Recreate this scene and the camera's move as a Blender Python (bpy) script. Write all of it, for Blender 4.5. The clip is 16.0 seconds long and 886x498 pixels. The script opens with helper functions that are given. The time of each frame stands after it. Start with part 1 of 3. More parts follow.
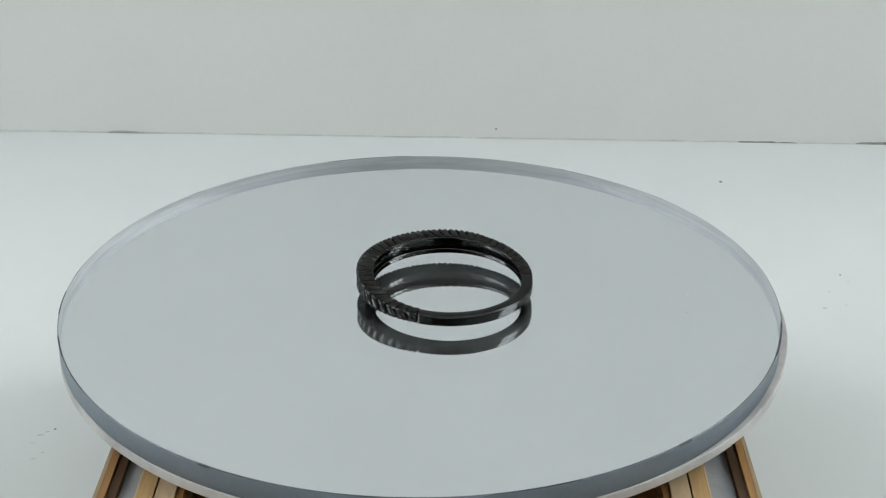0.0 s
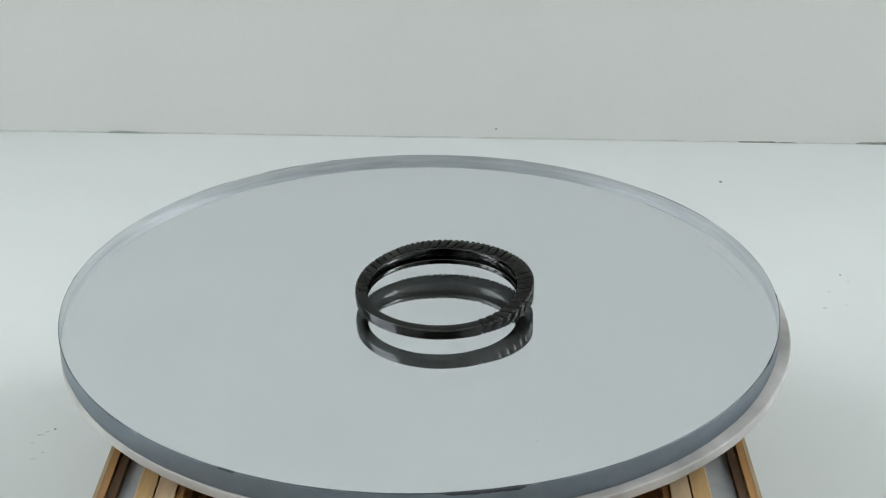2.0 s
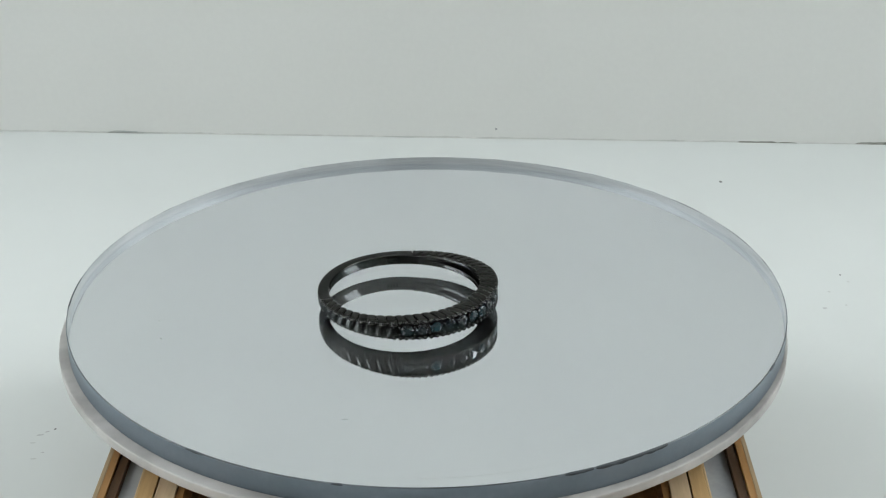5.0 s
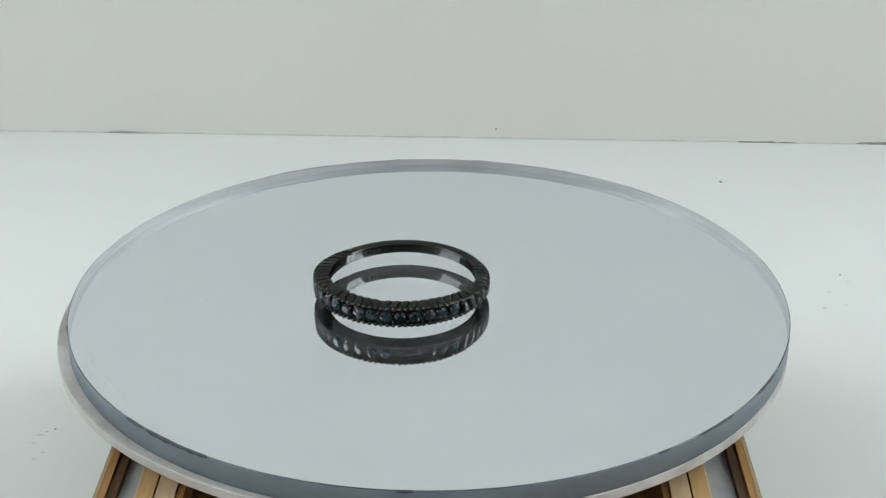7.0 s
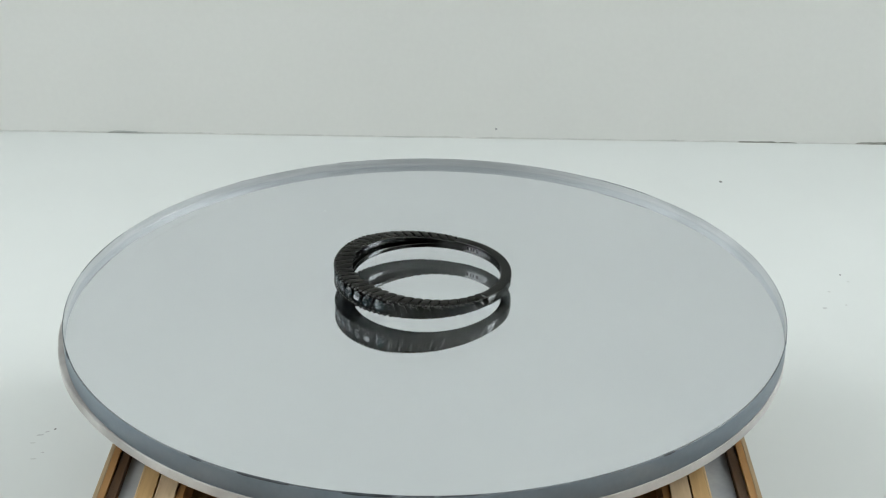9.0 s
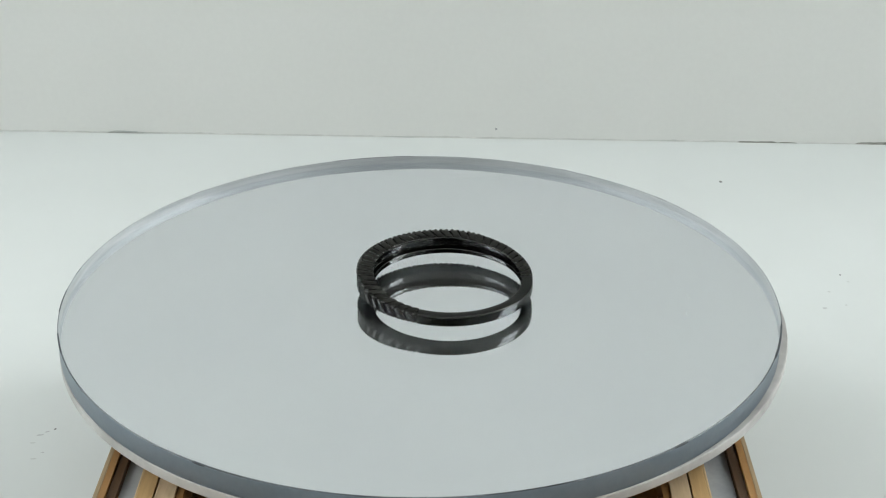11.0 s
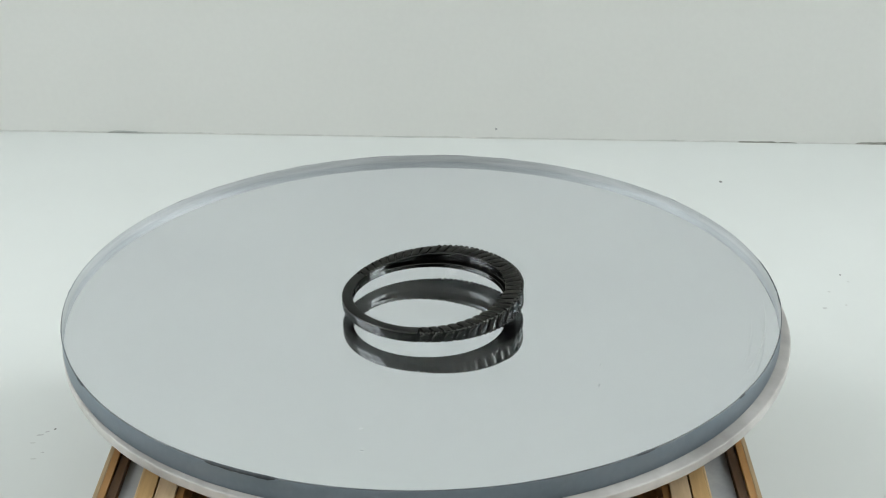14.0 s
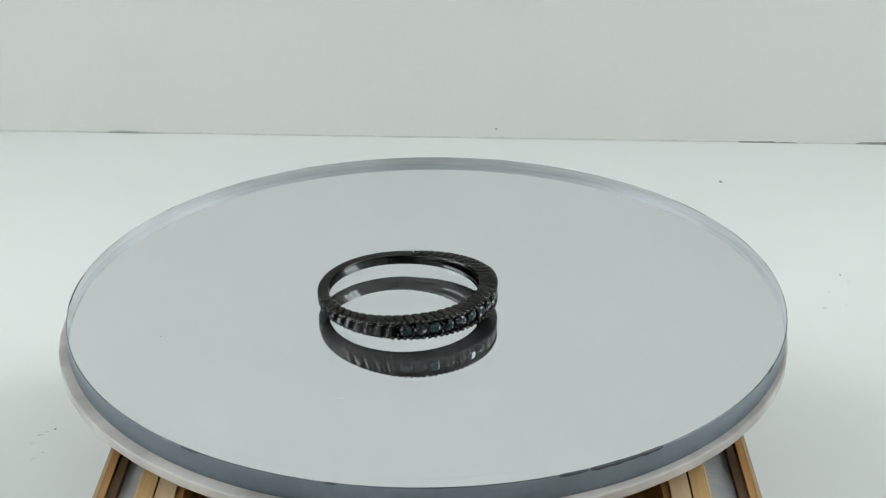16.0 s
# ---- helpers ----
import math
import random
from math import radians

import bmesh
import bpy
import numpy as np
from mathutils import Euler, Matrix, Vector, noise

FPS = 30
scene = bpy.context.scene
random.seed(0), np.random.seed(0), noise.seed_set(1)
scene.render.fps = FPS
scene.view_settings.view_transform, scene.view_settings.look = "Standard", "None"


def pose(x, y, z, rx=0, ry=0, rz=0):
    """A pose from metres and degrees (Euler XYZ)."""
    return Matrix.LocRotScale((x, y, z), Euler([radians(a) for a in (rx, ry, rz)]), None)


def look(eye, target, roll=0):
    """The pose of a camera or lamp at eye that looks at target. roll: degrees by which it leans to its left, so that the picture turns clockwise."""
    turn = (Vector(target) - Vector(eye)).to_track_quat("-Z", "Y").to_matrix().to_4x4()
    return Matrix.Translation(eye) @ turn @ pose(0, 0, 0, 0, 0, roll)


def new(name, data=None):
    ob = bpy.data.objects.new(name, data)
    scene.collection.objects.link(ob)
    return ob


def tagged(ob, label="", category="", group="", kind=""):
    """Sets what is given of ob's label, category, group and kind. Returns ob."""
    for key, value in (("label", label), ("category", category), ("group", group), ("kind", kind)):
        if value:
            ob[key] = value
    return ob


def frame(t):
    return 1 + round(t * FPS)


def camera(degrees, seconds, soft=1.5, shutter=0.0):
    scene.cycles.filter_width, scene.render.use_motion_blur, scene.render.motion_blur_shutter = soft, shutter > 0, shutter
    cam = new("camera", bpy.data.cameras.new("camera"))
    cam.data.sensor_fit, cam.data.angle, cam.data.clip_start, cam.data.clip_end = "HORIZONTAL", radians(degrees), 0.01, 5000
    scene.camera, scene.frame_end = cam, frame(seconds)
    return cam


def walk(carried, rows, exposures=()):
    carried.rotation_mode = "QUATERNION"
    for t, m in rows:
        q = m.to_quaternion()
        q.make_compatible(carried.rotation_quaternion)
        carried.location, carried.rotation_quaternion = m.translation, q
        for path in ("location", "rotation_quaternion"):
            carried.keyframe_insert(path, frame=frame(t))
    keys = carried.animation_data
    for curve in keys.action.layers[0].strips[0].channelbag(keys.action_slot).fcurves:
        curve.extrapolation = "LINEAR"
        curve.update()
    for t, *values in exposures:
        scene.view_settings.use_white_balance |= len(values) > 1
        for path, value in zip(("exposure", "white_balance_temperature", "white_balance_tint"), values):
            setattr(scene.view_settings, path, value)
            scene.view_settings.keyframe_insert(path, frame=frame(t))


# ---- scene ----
# ======== camera: a phone on a stand, held still ========
MM = 0.001
EYE = (2.11 * MM, -157.0 * MM, 80.15 * MM)
TILT = 25.52
cam = camera(31.99, 16.0, soft=1.1)
CAM_POSE = pose(*EYE, 90 - TILT, 0, 0)
walk(cam, [(0, CAM_POSE), (16.0, CAM_POSE)],
     exposures=[(0, 0.0, 6500, 10), (3.5, 0.02, 6520, 9.6), (7.0, 0.08, 6560, 9), (9.0, 0.13, 6590, 9), (12.5, 0.15, 6620, 8.5), (16.0, 0.15, 6650, 8.5)])

# heights, in metres; z = 0 is the top of the clear disc
TABLE = -34 * MM
DISC_R, DISC_T, MIRROR_Z = 40.36 * MM, 2.45 * MM, -2.84 * MM
PLATE_R, PLATE_BOTTOM = 40.8 * MM, -3.65 * MM
BOX_TOP = -7 * MM

# ======== light: two windows with daylight, white ceiling ========
world = bpy.data.worlds.new("daylight")
scene.world = world
world.use_nodes = True
wn = world.node_tree
sky = wn.nodes.new("ShaderNodeTexSky")
sky.sky_type, sky.sun_disc = "NISHITA", False
sky.sun_elevation, sky.sun_rotation = radians(40), radians(200)
wn.nodes["Background"].inputs["Strength"].default_value = 0.1
wn.links.new(sky.outputs["Color"], wn.nodes["Background"].inputs["Color"])


def window_light(name, m, w, h, watts, colour):
    lamp = bpy.data.lights.new(name, "AREA")
    lamp.shape, lamp.size, lamp.size_y, lamp.energy, lamp.color = "RECTANGLE", w, h, watts, colour
    ob = new(name, lamp)
    ob.matrix_world = m
    return ob


# ======== materials ========
def material(name):
    m = bpy.data.materials.new(name)
    m.use_nodes = True
    return m, m.node_tree, m.node_tree.nodes["Principled BSDF"]


def noise_mix(nt, scale, a, b, detail=4.0, lo=0.35, hi=0.65, stretch=None):
    tc = nt.nodes.new("ShaderNodeTexCoord")
    n = nt.nodes.new("ShaderNodeTexNoise")
    n.inputs["Scale"].default_value, n.inputs["Detail"].default_value = scale, detail
    src = tc.outputs["Object"]
    if stretch:
        mp = nt.nodes.new("ShaderNodeMapping")
        mp.inputs["Scale"].default_value = stretch
        nt.links.new(src, mp.inputs["Vector"])
        src = mp.outputs["Vector"]
    nt.links.new(src, n.inputs["Vector"])
    r = nt.nodes.new("ShaderNodeValToRGB")
    r.color_ramp.elements[0].position, r.color_ramp.elements[1].position = lo, hi
    r.color_ramp.elements[0].color, r.color_ramp.elements[1].color = (*a, 1), (*b, 1)
    nt.links.new(n.outputs["Fac"], r.inputs["Fac"])
    return r.outputs["Color"], n.outputs["Fac"]


def bump(nt, bsdf, height, strength, distance):
    b = nt.nodes.new("ShaderNodeBump")
    b.inputs["Strength"].default_value, b.inputs["Distance"].default_value = strength, distance
    nt.links.new(height, b.inputs["Height"])
    nt.links.new(b.outputs["Normal"], bsdf.inputs["Normal"])


def multiply(nt, a, b):
    mx = nt.nodes.new("ShaderNodeMix")
    mx.data_type, mx.blend_type = "RGBA", "MULTIPLY"
    mx.inputs[0].default_value = 1.0
    nt.links.new(a, mx.inputs[6])
    nt.links.new(b, mx.inputs[7])
    return mx.outputs[2]


def surface(name, a, b, scale, rough, fine=None, relief=0.0, distance=0.0002, stretch=None, metallic=0.0, depth=0.07):
    """A plain painted, wooden or metal surface with variation at two scales."""
    m, nt, p = material(name)
    colour, fac = noise_mix(nt, scale, a, b, stretch=stretch)
    tone, fac2 = noise_mix(nt, fine or scale * 9, (1 - depth, 1 - depth, 1 - depth), (1, 1, 1), detail=6, stretch=stretch)
    nt.links.new(multiply(nt, colour, tone), p.inputs["Base Color"])
    p.inputs["Roughness"].default_value, p.inputs["Metallic"].default_value = rough, metallic
    if metallic:
        p.inputs["Specular Tint"].default_value = (0.6, 0.6, 0.6, 1)
    if relief:
        bump(nt, p, fac2, relief, distance)
    return m


WHITE_TABLE = surface("white laminate", (0.555, 0.580, 0.570), (0.575, 0.600, 0.590), 9, 0.8, 60, 0.02, depth=0.015)
WHITE_BOARD = surface("white board", (0.742, 0.746, 0.722), (0.752, 0.756, 0.735), 9, 0.6, 900, 0.02, depth=0.015)
ROOM_WALL = surface("room paint", (0.79, 0.80, 0.79), (0.83, 0.83, 0.82), 2, 0.8)
CEILING_PAINT = surface("ceiling paint", (0.84, 0.85, 0.85), (0.88, 0.88, 0.88), 2, 0.8)
ROOM_FLOOR = surface("room floor", (0.20, 0.17, 0.14), (0.28, 0.24, 0.19), 3, 0.5)
FRAME_WHITE = surface("window paint", (0.75, 0.75, 0.74), (0.8, 0.8, 0.8), 5, 0.4)
STAIN = surface("dark stain", (0.12, 0.12, 0.12), (0.2, 0.2, 0.2), 300, 0.7)
FAINT_STAIN = surface("faint stain", (0.36, 0.37, 0.37), (0.48, 0.49, 0.49), 300, 0.6)
# smudges on table and plate, and also painted shade at the board's foot
FAINTER_STAIN_AND_JOINT = surface("very faint stain and joint shade", (0.44, 0.455, 0.445), (0.51, 0.525, 0.515), 300, 0.6)
# two greys that paint the shade of the joint under the board
SEAM_GREY = surface("pale grey joint shade", (0.60, 0.605, 0.58), (0.72, 0.725, 0.70), 220, 0.9)
GAP_FAINT = surface("grey shade of the open joint", (0.24, 0.24, 0.21), (0.42, 0.42, 0.39), 400, 0.9)
# dark grey that stands for the shade behind the open gap
GAP_SHADE = surface("dark grey for gap shade", (0.16, 0.16, 0.14), (0.3, 0.3, 0.28), 200, 0.9)
LIGHT_WOOD = surface("light wood", (0.48, 0.33, 0.17), (0.60, 0.43, 0.24), 90, 0.45, 700, 0.15, 0.0001, (8, 0.7, 8))
TAN_WOOD = surface("tan wood", (0.48, 0.305, 0.13), (0.57, 0.375, 0.175), 70, 0.5, 600, 0.15, 0.0001, (8, 0.7, 8))
PALE_WOOD = surface("pale tan wood", (0.56, 0.41, 0.25), (0.66, 0.50, 0.32), 70, 0.5, 600, 0.15, 0.0001, (8, 0.7, 8))
WARM_WOOD = surface("warm brown wood", (0.28, 0.14, 0.045), (0.40, 0.21, 0.07), 80, 0.45, 600, 0.15, 0.0001, (8, 0.7, 8))
OUTER_WOOD = surface("worn tan-brown wood", (0.33, 0.235, 0.13), (0.46, 0.345, 0.21), 80, 0.5, 500, 0.2, 0.0001, (8, 0.7, 8), depth=0.2)
BROWN_WOOD = surface("brown stained wood", (0.042, 0.018, 0.004), (0.085, 0.038, 0.010), 110, 0.55, 800, 0.2, 0.0001, (8, 0.7, 8))
GREY_LINING = surface("grey lining", (0.30, 0.315, 0.33), (0.36, 0.375, 0.39), 200, 0.7, 1500)
RHODIUM = surface("black rhodium plating", (0.034, 0.035, 0.033), (0.052, 0.052, 0.050), 500, 0.15, 4000, 0.04, 0.00002, metallic=1.0)
POLISHED = surface("polished black rhodium", (0.042, 0.043, 0.042), (0.056, 0.057, 0.056), 400, 0.11, 1300, 0.08, 0.00002, metallic=1.0)
SATIN = surface("satin black rhodium", (0.036, 0.036, 0.034), (0.056, 0.055, 0.051), 700, 0.25, 5000, 0.08, 0.00002, metallic=1.0)
ENGRAVED = surface("dark engraving", (0.02, 0.02, 0.02), (0.04, 0.04, 0.04), 800, 0.4, metallic=1.0)
PHONE_BLACK = surface("black glass and plastic", (0.006, 0.006, 0.007), (0.012, 0.012, 0.012), 60, 0.25)
PHONE_BLACK.node_tree.nodes["Principled BSDF"].inputs["Specular IOR Level"].default_value = 0.15
STAND_GREY = surface("dark grey metal", (0.04, 0.04, 0.04), (0.06, 0.06, 0.06), 60, 0.4)
# one edge in two tones: its brightness from outside and inside is in the colours
FROSTED = surface("sawn acrylic edge, outer skin toned darker", (0.18, 0.22, 0.258), (0.21, 0.25, 0.288), 200, 0.4, 1500, 0.1, 0.0001)
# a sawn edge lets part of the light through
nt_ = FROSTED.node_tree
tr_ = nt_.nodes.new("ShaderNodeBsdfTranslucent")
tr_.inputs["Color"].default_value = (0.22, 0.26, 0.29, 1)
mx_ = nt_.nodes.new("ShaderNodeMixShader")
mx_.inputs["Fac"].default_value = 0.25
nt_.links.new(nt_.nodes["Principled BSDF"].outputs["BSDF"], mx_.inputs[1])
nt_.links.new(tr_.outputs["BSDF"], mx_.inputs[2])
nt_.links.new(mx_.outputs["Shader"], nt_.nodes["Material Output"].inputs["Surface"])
# lighter copy for the inside: light gathered in the acrylic, put into the colour
INNER_EDGE = surface("sawn edge, inner skin lightened for inside light", (0.355, 0.375, 0.375), (0.455, 0.475, 0.475), 120, 0.45, 2500, 0.2, 0.0001, (1, 1, 6))
# dark rim line of the clear acrylic, put into the colour, uneven at random
ARRIS = surface("polished arris, coloured dark in places", (0.022, 0.026, 0.030), (0.13, 0.15, 0.165), 90, 0.45, 3000, 0.2, 0.00005)
CHIP = surface("grey chipped edge", (0.10, 0.115, 0.13), (0.18, 0.20, 0.22), 800, 0.6)
NICK = surface("dark edge residue", (0.018, 0.024, 0.031), (0.042, 0.05, 0.060), 600, 0.6)
PLATE_EDGE = surface("cream plastic edge", (0.29, 0.275, 0.262), (0.50, 0.485, 0.47), 110, 0.36, 900, 0.1, 0.0001)

MIRROR, nt_, p_ = material("mirror silvering")
p_.inputs["Metallic"].default_value, p_.inputs["Roughness"].default_value = 1.0, 0.0
col_, f_ = noise_mix(nt_, 40, (0.885, 0.905, 0.94), (0.905, 0.925, 0.955))
nt_.links.new(col_, p_.inputs["Base Color"])

# clear acrylic: refraction with a weak surface gloss
ACRYLIC = bpy.data.materials.new("clear acrylic")
ACRYLIC.use_nodes = True
nt_ = ACRYLIC.node_tree
nt_.nodes.remove(nt_.nodes["Principled BSDF"])
rf_ = nt_.nodes.new("ShaderNodeBsdfRefraction")
rf_.inputs["Color"].default_value, rf_.inputs["Roughness"].default_value, rf_.inputs["IOR"].default_value = (0.985, 0.99, 0.995, 1), 0.0, 1.49
gl_ = nt_.nodes.new("ShaderNodeBsdfGlossy")
gl_.inputs["Roughness"].default_value = 0.0
fr_ = nt_.nodes.new("ShaderNodeFresnel")
fr_.inputs["IOR"].default_value = 1.49
ml_ = nt_.nodes.new("ShaderNodeMath")
ml_.operation = "MULTIPLY"
ml_.inputs[1].default_value = 0.4
mx_ = nt_.nodes.new("ShaderNodeMixShader")
nt_.links.new(fr_.outputs["Fac"], ml_.inputs[0])
nt_.links.new(ml_.outputs["Value"], mx_.inputs["Fac"])
nt_.links.new(rf_.outputs["BSDF"], mx_.inputs[1])
nt_.links.new(gl_.outputs["BSDF"], mx_.inputs[2])
nt_.links.new(mx_.outputs["Shader"], nt_.nodes["Material Output"].inputs["Surface"])

PANE, nt_, p_ = material("window glass")
p_.inputs["Transmission Weight"].default_value, p_.inputs["Roughness"].default_value = 1.0, 0.0

GEM, nt_, p_ = material("blue-black diamond")
oi_ = nt_.nodes.new("ShaderNodeObjectInfo")
rp_ = nt_.nodes.new("ShaderNodeValToRGB")
rp_.color_ramp.elements[0].color, rp_.color_ramp.elements[1].color = (0.001, 0.003, 0.004, 1), (0.004, 0.025, 0.031, 1)
nt_.links.new(oi_.outputs["Random"], rp_.inputs["Fac"])
nt_.links.new(rp_.outputs["Color"], p_.inputs["Base Color"])
p_.inputs["Roughness"].default_value, p_.inputs["IOR"].default_value = 0.05, 1.48


# ======== mesh helpers ========
def part(name, bm, mat, parent=None, label="", smooth=False):
    """Link a bmesh as one mesh object, under a thing or a part when one is given."""
    bmesh.ops.recalc_face_normals(bm, faces=bm.faces)
    data = bpy.data.meshes.new(name)
    bm.to_mesh(data)
    bm.free()
    for f in data.polygons:
        f.use_smooth = smooth
    data.materials.append(mat)
    ob = new(name, data)
    ob.parent = parent
    if label:
        ob["label"] = label
    return ob


def share(name, ob, parent, m):
    """Another object on the same mesh."""
    o = new(name, ob.data)
    o.parent, o.matrix_basis = parent, m
    return o


def box(bm, x0, x1, y0, y1, z0, z1, bevel=0.0, segments=2):
    vs = [bm.verts.new((x, y, z)) for x in (x0, x1) for y in (y0, y1) for z in (z0, z1)]
    idx = [(0, 1, 3, 2), (4, 6, 7, 5), (0, 4, 5, 1), (2, 3, 7, 6), (0, 2, 6, 4), (1, 5, 7, 3)]
    fs = [bm.faces.new([vs[i] for i in f]) for f in idx]
    if bevel:
        es = list({e for f in fs for e in f.edges})
        bmesh.ops.bevel(bm, geom=es, offset=bevel, segments=segments, affect="EDGES", profile=0.5)
    return bm


def lathe(bm, profile, n=180, centre=(0, 0), closed=False):
    """Turn a profile of (radius, z) round the vertical through centre."""
    rings = []
    for r, z in profile:
        if r <= 0:
            rings.append([bm.verts.new((centre[0], centre[1], z))] * n)
        else:
            rings.append([bm.verts.new((centre[0] + r * math.cos(2 * math.pi * i / n),
                                        centre[1] + r * math.sin(2 * math.pi * i / n), z)) for i in range(n)])
    pairs = list(zip(rings, rings[1:])) + ([(rings[-1], rings[0])] if closed else [])
    for a, b in pairs:
        for i in range(n):
            j = (i + 1) % n
            vs = []
            for v in (a[i], a[j], b[j], b[i]):
                if v not in vs:
                    vs.append(v)
            bm.faces.new(vs)
    return bm


def empty(name, m=None):
    ob = new(name)
    ob.empty_display_size = 0.01
    if m is not None:
        ob.matrix_world = m
    return ob


# ======== the setting ========
bm = box(bmesh.new(), -0.7, 0.7, -0.55, 0.45, TABLE - 0.025, TABLE, 0.002)
table = empty("table", pose(0, 0, 0))
tagged(table, "white laminate table top, clean with a few specks", "table", kind="structure")
part("tabletop", bm, WHITE_TABLE, table)
for x, y in ((-0.64, -0.5), (0.64, -0.5), (-0.64, 0.4), (0.64, 0.4)):
    part("leg", box(bmesh.new(), x - 0.025, x + 0.025, y - 0.025, y + 0.025, -0.78, TABLE - 0.025, 0.003), STAND_GREY, table)

# white board standing on the table, its foot line nearly square to the view
BOARD_Y, BOARD_YAW = 134.2 * MM, -2.4
board = empty("backdrop_board", pose(0, BOARD_Y, TABLE, 0, 0, BOARD_YAW))
tagged(board, "white painted board standing upright on the table", "backdrop", kind="structure")
BOARD_X0, BOARD_X1 = -0.32, 0.32


def lift(x):
    """How far the board's foot stands off the table."""
    g = -0.00016 + 0.00005 * noise.noise((x * 60, 0, 0)) + 0.00006 * noise.noise((x * 300, 5, 0))
    for a, b, h in ((0.0625, 0.0720, 0.00024), (0.0870, 0.1200, 0.00034), (0.0928, 0.1200, 0.0022), (-0.074, -0.068, 0.00012), (-0.058, -0.045, 0.00009)):
        if a - 0.0025 < x < b + 0.0025:
            g += h * min(1, (x - a + 0.0025) / 0.0035, (b + 0.0025 - x) / 0.0035)
    return max(g, -0.0003)


bm = bmesh.new()
xs = list(np.linspace(BOARD_X0, BOARD_X1, 1000))
cols = []
for x in xs:
    g = lift(x)
    cols.append([bm.verts.new((x, 0, g + 0.00002)), bm.verts.new((x, 0.0001, g)), bm.verts.new((x, 0.006, g)), bm.verts.new((x, 0.006, 0.34)), bm.verts.new((x, 0, 0.34))])
for a, b in zip(cols, cols[1:]):
    for i in range(5):
        bm.faces.new((a[i], b[i], b[(i + 1) % 5], a[(i + 1) % 5]))
bm.faces.new(cols[0])
bm.faces.new(cols[-1])
part("panel", bm, WHITE_BOARD, board)
# unseen sheet added behind the board so its gaps show shaded
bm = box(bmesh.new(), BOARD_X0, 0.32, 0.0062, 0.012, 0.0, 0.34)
part("backing", bm, GAP_SHADE, board, "dark sheet behind the joint, coloured as the gap's shade")


def joint_line(x0, x1, h0, h1, mat, seed):
    """A thin uneven strip coloured as the shade where the board meets the table."""
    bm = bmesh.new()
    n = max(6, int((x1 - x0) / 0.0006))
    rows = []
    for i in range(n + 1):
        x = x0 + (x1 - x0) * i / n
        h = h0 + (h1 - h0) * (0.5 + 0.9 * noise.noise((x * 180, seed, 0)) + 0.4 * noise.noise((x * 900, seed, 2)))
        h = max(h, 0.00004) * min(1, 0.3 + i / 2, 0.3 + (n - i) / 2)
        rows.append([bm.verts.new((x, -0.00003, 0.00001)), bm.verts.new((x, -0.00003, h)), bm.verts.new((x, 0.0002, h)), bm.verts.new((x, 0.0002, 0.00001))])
    for p, q in zip(rows, rows[1:]):
        for k in range(4):
            bm.faces.new((p[k], q[k], q[(k + 1) % 4], p[(k + 1) % 4]))
    bm.faces.new(rows[0])
    bm.faces.new(rows[-1][::-1])
    return part("joint_line", bm, mat, board, "grey strip along the foot, coloured as the joint's shade")


# painted joint shade, darker where the board stands off the table
joint_line(-0.30, 0.0615, 0.00016, 0.0005, SEAM_GREY, 1)
joint_line(0.0735, 0.0865, 0.00010, 0.0003, SEAM_GREY, 4)
joint_line(0.0610, 0.0690, 0.00024, 0.00046, GAP_FAINT, 2)
joint_line(0.0690, 0.0730, 0.00018, 0.00034, GAP_FAINT, 9)
joint_line(0.0845, 0.0925, 0.0003, 0.0007, GAP_FAINT, 3)
joint_line(-0.066, -0.058, 0.0003, 0.0006, FAINTER_STAIN_AND_JOINT, 6)
joint_line(-0.0105, -0.0035, 0.0001, 0.0003, FAINTER_STAIN_AND_JOINT, 7)


def speck(parent, x, y, z, rx, ry, turn, mat, h=0.00006, seed=0, name="speck"):
    rng = random.Random(seed)
    bm = bmesh.new()
    top = bm.verts.new((0, 0, h))
    ring = []
    for i in range(10):
        a = 2 * math.pi * i / 10
        k = rng.uniform(0.7, 1.2)
        ring.append(bm.verts.new((rx * k * math.cos(a), ry * k * math.sin(a), 0)))
    for i in range(10):
        bm.faces.new((top, ring[i], ring[(i + 1) % 10]))
    bm.faces.new(ring[::-1])
    ob = part(name, bm, mat, parent)
    ob.matrix_basis = pose(x, y, z, 0, 0, turn)
    return ob


# small dark specks and faint smudges on the table: x, y, half sizes in mm, turn
for i, (x, y, rx, ry, turn, mat) in enumerate((
        (54.45, 111.55, 0.30, 0.55, 10, STAIN), (67.9, 72.1, 0.17, 0.30, 0, STAIN),
        (62.7, 60.3, 0.34, 0.35, 0, FAINT_STAIN), (64.7, 66.0, 0.30, 0.30, 30, FAINTER_STAIN_AND_JOINT), (66.4, 61.4, 0.22, 0.3, 0, FAINTER_STAIN_AND_JOINT),
        (68.6, 69.6, 0.22, 0.2, 0, FAINTER_STAIN_AND_JOINT),
        (-51.6, 24.5, 0.14, 0.18, 0, STAIN), (-52.5, 23.8, 0.32, 0.14, 20, FAINT_STAIN), (-53.3, 23.0, 0.42, 0.15, 12, FAINT_STAIN),
        (-51.7, 18.6, 0.2, 0.12, 0, FAINT_STAIN), (-53.8, 21.0, 0.34, 0.12, 0, FAINTER_STAIN_AND_JOINT), (-52.6, 17.1, 0.34, 0.14, 5, FAINTER_STAIN_AND_JOINT))):
    k = 1.35 if x < 0 else 1.0
    speck(table, (x + (0.25 if y > 20 and x < 0 else 0)) * MM, y * MM, TABLE + 0.00001, rx * k * MM, ry * k * MM, turn, mat, h=0.00003, seed=i)
